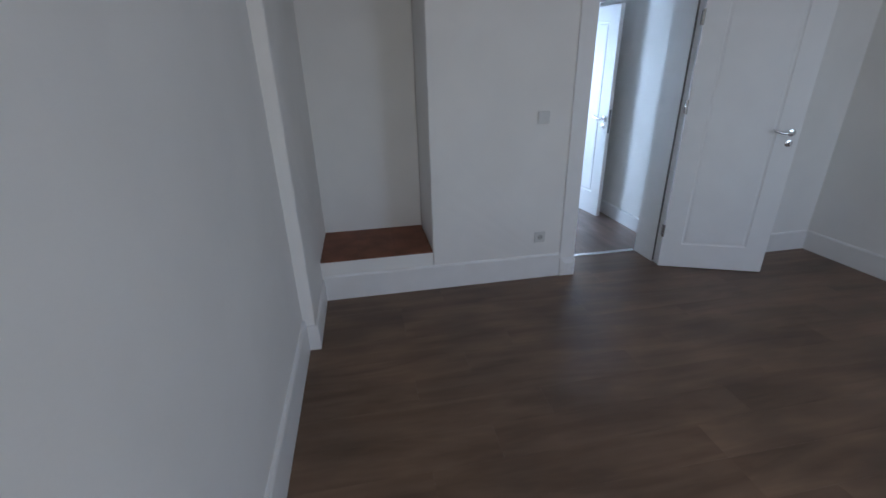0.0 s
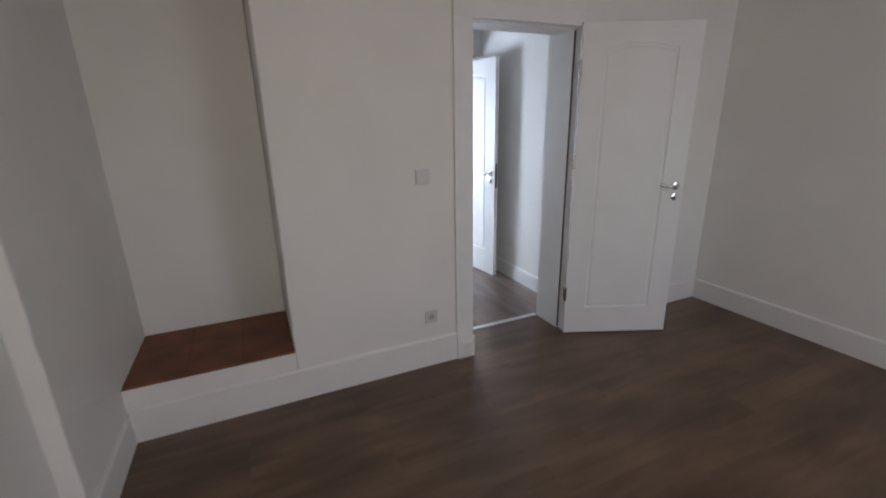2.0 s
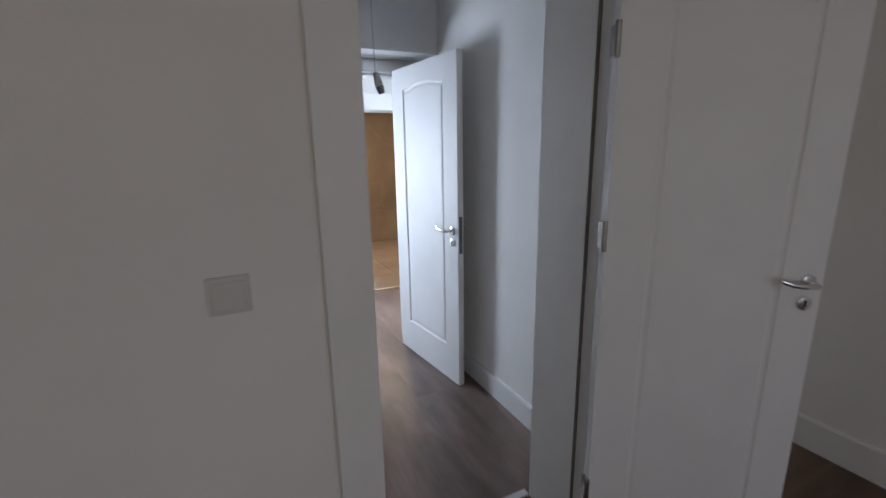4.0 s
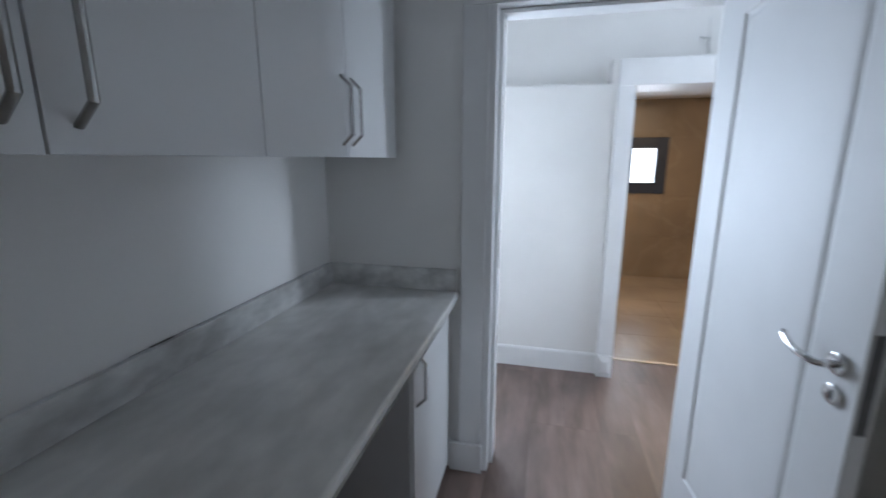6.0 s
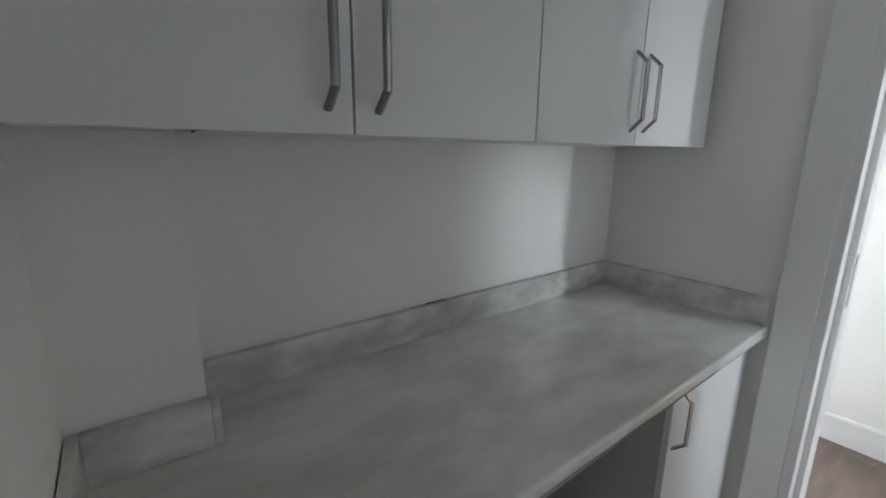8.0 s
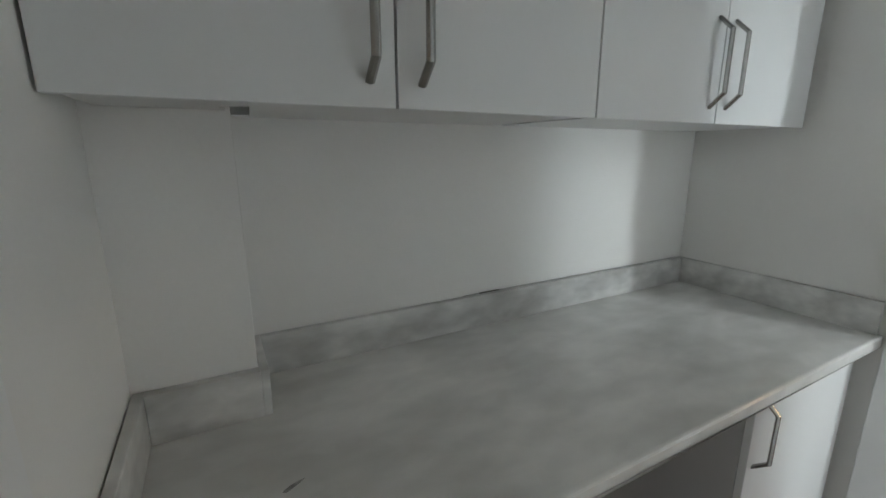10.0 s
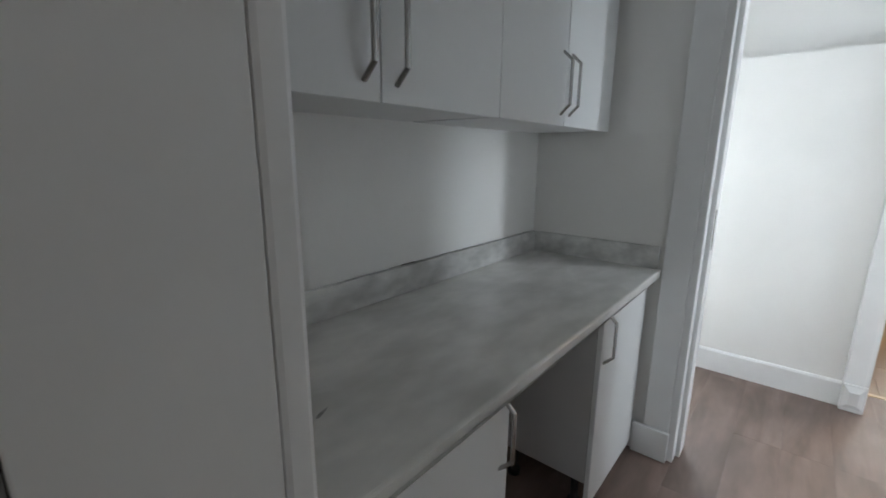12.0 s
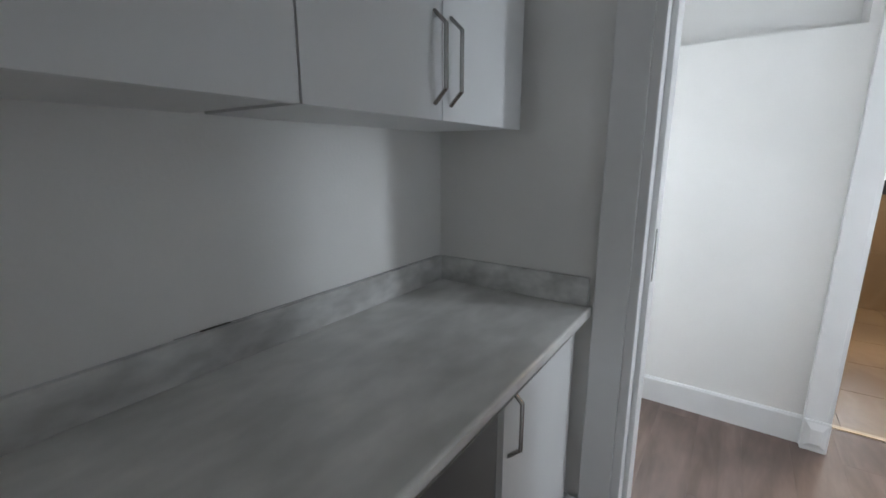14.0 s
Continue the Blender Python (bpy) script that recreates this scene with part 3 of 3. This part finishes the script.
def cabinet_door(parent, x, y0, y1, z0, z1, handle_y, h0, h1):
    bm = bmesh.new()
    box(bm, x - 0.018, x, y0 + 0.0022, y1 - 0.0022, z0, z1, 0.0012)
    d = part("door", bm, LAMINATE, parent)
    bow_handle(d, x, handle_y, h0, h1)


CUT_OUT = ((-0.68, 0.437), (-0.675, 0.470), (-0.492, 0.456), (-0.512, 0.412))


def upper_unit(y0, y1, handles, label):
    ob = empty("wall_cabinet", pose(0, 0, 0), label, "wall cabinet", "wall cabinets above the worktop")
    x = -0.390
    for b in ((U_BACK + 0.002, x - 0.019, y0 + 0.001, y0 + 0.017), (U_BACK + 0.002, x - 0.019, y1 - 0.017, y1 - 0.001)):
        bm = bmesh.new()
        box(bm, max(b[0], -0.575) if y0 < 0.3 and b[2] < 0.3 else b[0], b[1], b[2], b[3], 1.470, 2.17)
        part("side_panel", bm, BOARD_WHITE, ob)
    bm = bmesh.new()
    if y0 < 0.3:
        outline = [(-0.577, y0 + 0.017), (x - 0.019, y0 + 0.017), (x - 0.019, y1 - 0.017), (U_BACK + 0.002, y1 - 0.017), (U_BACK + 0.002, 0.436), *CUT_OUT, (-0.577, 0.425)]
        f = bm.faces.new([bm.verts.new((px, py, 1.464)) for px, py in outline])
        for v in bmesh.ops.extrude_face_region(bm, geom=[f])["geom"]:
            if isinstance(v, bmesh.types.BMVert):
                v.co.z += 0.016
    else:
        box(bm, U_BACK + 0.002, x - 0.019, y0 + 0.017, y1 - 0.017, 1.464, 1.480)
    part("bottom_panel", bm, BOARD_WHITE, ob)
    if y0 < 0.3:
        bm = bmesh.new()
        lo = [bm.verts.new((px, py, 1.4645)) for px, py in CUT_OUT]
        hi = [bm.verts.new((px, py, 1.4795)) for px, py in CUT_OUT]
        for i in range(len(lo) - 1):
            bm.faces.new((lo[i], lo[i + 1], hi[i + 1], hi[i]))
        for v in bm.verts:
            v.co.x -= 0.0008
            v.co.y -= 0.0008
        part("raw_edge", bm, CHIPBOARD, ob, "raw brown chipboard edge of a cut-out")
    bm = bmesh.new()
    box(bm, -0.61, x - 0.019, y0 + 0.017, y1 - 0.017, 2.154, 2.17)
    part("top_panel", bm, BOARD_WHITE, ob)
    mid = 1.523 if y0 > 0.3 else 0.664
    cabinet_door(ob, x, y0, mid, 1.461, 2.17, handles[0], 1.498, 1.703)
    cabinet_door(ob, x, mid, y1, 1.461, 2.17, handles[1], 1.498, 1.703)
    return ob


upper_unit(0.227, 1.105, (0.62, 0.708), "white laminate wall cabinet with two doors")
upper_unit(1.105, 1.979, (1.492, 1.560), "white laminate wall cabinet beside the far wall")


def base_unit(y0, y1, handle_y, label):
    ob = empty("base_cabinet", pose(0, 0, 0), label, "base cabinet", "base cabinets under the worktop")
    x = -0.160
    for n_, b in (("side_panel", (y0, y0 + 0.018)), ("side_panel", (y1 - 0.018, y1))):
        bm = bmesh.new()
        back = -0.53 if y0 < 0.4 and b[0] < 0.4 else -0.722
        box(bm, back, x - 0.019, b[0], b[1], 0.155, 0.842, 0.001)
        part(n_, bm, SHADED_BOARD, ob)
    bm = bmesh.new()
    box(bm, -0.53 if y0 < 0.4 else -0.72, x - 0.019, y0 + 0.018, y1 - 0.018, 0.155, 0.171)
    part("bottom_panel", bm, SHADED_BOARD, ob)
    cabinet_door(ob, x, y0, y1, 0.055, 0.8405, handle_y, 0.642, 0.832)
    for yy in (y0 + 0.05, y1 - 0.05):
        for xx in (-0.50, -0.23):
            bm = bmesh.new()
            cylinder(bm, (xx, yy, 0.012), (0, 0, 1), 0.026, 0.024, 16)
            cylinder(bm, (xx, yy, 0.0895), (0, 0, 1), 0.015, 0.131, 16)
            part("leg", bm, BLACK, ob, "black plastic levelling leg", True)
    return ob


base_unit(0.262, 0.835, 0.800, "white laminate base cabinet with one door")
base_unit(1.447, 1.975, 1.478, "white laminate base cabinet beside the far wall")

# worktop and its upstands
wt = empty("worktop", pose(0, 0, 0.844), "grey marble-patterned laminate worktop", "worktop")
bm = bmesh.new()
box(bm, -0.578, -0.124, 0.228, 0.4345, 0.0, 0.04, 0.0)
box(bm, U_BACK + 0.002, -0.124, 0.4345, FAR - 0.003, 0.0, 0.04, 0.0)
bmesh.ops.remove_doubles(bm, verts=bm.verts, dist=0.0005)
es = [e for e in bm.edges if all(abs(v.co.x + 0.124) < 1e-4 for v in e.verts) and abs(e.verts[0].co.y - e.verts[1].co.y) > 0.1]
bmesh.ops.bevel(bm, geom=es, offset=0.007, segments=3, profile=0.5, affect="EDGES")
part("slab", bm, WORKTOP, wt)
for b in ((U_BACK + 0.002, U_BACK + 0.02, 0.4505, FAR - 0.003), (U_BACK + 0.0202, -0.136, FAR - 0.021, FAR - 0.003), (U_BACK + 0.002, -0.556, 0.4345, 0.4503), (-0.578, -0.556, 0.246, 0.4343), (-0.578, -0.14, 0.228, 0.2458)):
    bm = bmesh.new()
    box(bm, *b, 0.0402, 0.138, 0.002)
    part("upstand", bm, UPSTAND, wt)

bm = bmesh.new()
mark = [bm.verts.new((-0.343 + dx, 0.452 + dy, 0.0403)) for dx, dy in ((0.0085, -0.017), (0.011, -0.011), (0.006, -0.001), (0.000, 0.010), (-0.008, 0.021), (-0.006, 0.008), (-0.002, -0.004), (0.004, -0.014))]
bm.faces.new(mark)
part("dark_vein", bm, VEIN, wt, "short dark vein in the marble pattern")
bm = bmesh.new()
box(bm, U_BACK + 0.0022, U_BACK + 0.0032, 1.0, FAR - 0.03, 0.1382, 0.1390)
box(bm, U_BACK + 0.0022, U_BACK + 0.008, 1.055, 1.125, 0.1382, 0.1405)
part("joint", bm, GROUT_DARK, wt, "dark open joint above the upstand")

# ---- pendant cable with a bare lamp holder ----
pend = empty("pendant_lamp_holder", pose(0.335, 1.0, 2.46), "bare lamp holder hanging from a thin cable", "lamp holder")
bm = bmesh.new()
sweep(bm, [(0, 0, 0), (0.002, 0, -0.2), (0.0, 0, -0.4), (0.004, 0, -0.61)], 0.0025, 0.0025, (0, 1, 0), 8)
part("cable", bm, PLASTIC, pend, "thin white cable", True)
bm = bmesh.new()
cylinder(bm, (0.012, 0, -0.638), (0.3, 0, -1), 0.013, 0.056, 20, 0.019, 0.004)
part("socket", bm, SOCKET_GREY, pend, "grey lamp socket", True)
bm = bmesh.new()
cylinder(bm, (0.026, 0, -0.684), (0.3, 0, -1), 0.0195, 0.036, 20, 0.014, 0.004)
part("socket_ring", bm, DARK_METAL, pend, "darker threaded ring", True)

# ---- hall cable ----
hc = empty("wall_cable", pose(1.14, 3.342, 2.05), "short grey cable end dangling from the white wall", "cable")
bm = bmesh.new()
sweep(bm, [(-0.004, 0.0, 0.25), (-0.004, -0.02, 0.246), (-0.003, -0.03, 0.2), (0.0, -0.03, 0.12)], 0.003, 0.003, (1, 0, 0), 8)
part("wire", bm, PLASTIC, hc, smooth=True)
bm = bmesh.new()
sweep(bm, [(0.0, -0.03, 0.122), (-0.03, -0.032, 0.125), (-0.05, -0.034, 0.132)], 0.003, 0.003, (0, 1, 0), 8)
part("bare_end", bm, SOCKET_GREY, hc, "grey bare wire end", True)
bm = bmesh.new()
sweep(bm, [(0.0, -0.03, 0.122), (-0.004, -0.032, 0.09), (0.004, -0.034, 0.05), (0.016, -0.036, 0.015)], 0.008, 0.006, (1, 0, 0), 10)
part("connector", bm, SOCKET_GREY, hc, "grey cable connector", True)

# ---- bathroom window ----
bw = empty("window_1", pose(1.36, BATH1, 1.38), "small dark-framed bathroom window, bright with daylight", "window", kind="structure")
bm = bmesh.new()
for b in ((-0.26, -0.135, -0.33, 0.33), (0.135, 0.26, -0.33, 0.33), (-0.135, 0.135, -0.33, -0.205), (-0.135, 0.135, 0.205, 0.33)):
    box(bm, b[0], b[1], -0.02, 0.05, b[2], b[3], 0.004)
part("frame", bm, ANTHRACITE, bw, "anthracite window frame")
bm = bmesh.new()
for b in ((-0.15, -0.13, -0.22, 0.22), (0.13, 0.15, -0.22, 0.22), (-0.13, 0.13, -0.22, -0.2), (-0.13, 0.13, 0.2, 0.22)):
    box(bm, b[0], b[1], -0.03, -0.018, b[2], b[3], 0.003)
part("sash_bead", bm, ANTHRACITE, bw)
bm = bmesh.new()
box(bm, -0.136, 0.136, 0.01, 0.016, -0.206, 0.206)
pane = part("pane", bm, GLASS, bw)
pane.visible_shadow = False
bm = bmesh.new()
box(bm, -4, 6, 9.0, 9.05, -2, 6)
tagged(new("backdrop", finish("backdrop", bm, SKY_CARD)), label="bright overcast sky outside", category="sky", kind="structure")


# ---- loose pieces of floors and walls ----
def board_mesh(cache, w, d, h, mat, name):
    """A thin piece with chamfered upper edges; alike pieces share one mesh."""
    key = (name, round(w, 3), round(d, 3))
    if key not in cache:
        bm = bmesh.new()
        c = 0.0003
        lo = [bm.verts.new(p) for p in ((0, 0, -h), (w, 0, -h), (w, d, -h), (0, d, -h))]
        mi = [bm.verts.new(p) for p in ((0, 0, -c), (w, 0, -c), (w, d, -c), (0, d, -c))]
        hi = [bm.verts.new(p) for p in ((c, c, 0), (w - c, c, 0), (w - c, d - c, 0), (c, d - c, 0))]
        bm.faces.new(hi)
        for a, b in ((lo, mi), (mi, hi)):
            for i in range(4):
                bm.faces.new((a[i], a[(i + 1) % 4], b[(i + 1) % 4], b[i]))
        cache[key] = finish(name, bm, mat)
    return cache[key]


CACHE = {}


def planks(parent, u0, u1, v0, v1, along_y, mat, rng):
    """Planks 0.19 wide and 1.22 long, each line shifted."""
    w, ln = 0.19, 1.22
    v = v0
    while v < v1 - 0.01:
        ww = min(w, v1 - v)
        u = u0 - rng.choice((0.0, 0.31, 0.62, 0.93))
        while u < u1 - 0.01:
            a, b = max(u, u0), min(u + ln, u1)
            if b - a > 0.02:
                gap = 0.0002
                me = board_mesh(CACHE, (ww if along_y else b - a) - gap, (b - a if along_y else ww) - gap, 0.005, mat, "plank")
                ob = new("plank", me)
                ob.parent = parent
                ob.location = (v, a, 0) if along_y else (a, v, 0)
            u += ln
        v += w


RNG = random.Random(4)
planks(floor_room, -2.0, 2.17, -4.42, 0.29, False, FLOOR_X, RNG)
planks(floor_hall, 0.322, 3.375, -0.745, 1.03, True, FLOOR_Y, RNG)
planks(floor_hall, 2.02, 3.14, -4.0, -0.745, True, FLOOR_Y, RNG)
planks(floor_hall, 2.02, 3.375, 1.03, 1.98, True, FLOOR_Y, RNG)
for i in range(4):
    for j in range(5):
        ob = new("tile", board_mesh(CACHE, 0.596, 0.496, 0.005, BATH_STONE, "tile"))
        ob.parent = floor_bath
        ob.location = (0.22 + i * 0.6, 3.411 + j * 0.5, 0)
# wall tiles of the bathroom's back wall, left out where the window stands
wall_bath = bpy.data.objects["wall_bath_north"]
for x0, x1, z0, z1 in ((0.2, 1.1, 0.0, 0.53), (0.2, 1.1, 0.53, 1.05), (0.2, 1.1, 1.05, 1.71), (0.2, 1.1, 1.71, 2.145), (1.1, 1.62, 0.0, 0.53), (1.1, 1.62, 0.53, 1.05), (1.1, 1.62, 1.71, 2.145),
                       (1.62, 2.25, 0.0, 0.53), (1.62, 2.25, 0.53, 1.05), (1.62, 2.25, 1.05, 1.71), (1.62, 2.25, 1.71, 2.145), (2.25, 2.9, 0.0, 0.53), (2.25, 2.9, 0.53, 1.05), (2.25, 2.9, 1.05, 1.71), (2.25, 2.9, 1.71, 2.145)):
    ob = new("tile", board_mesh(CACHE, x1 - x0 - 0.003, z1 - z0 - 0.003, 0.008, BATH_STONE, "wall_tile"))
    ob.parent = wall_bath
    ob.matrix_world = pose(x0 + 0.0015, BATH1, z0 + 0.0015, 90, 0, 0)
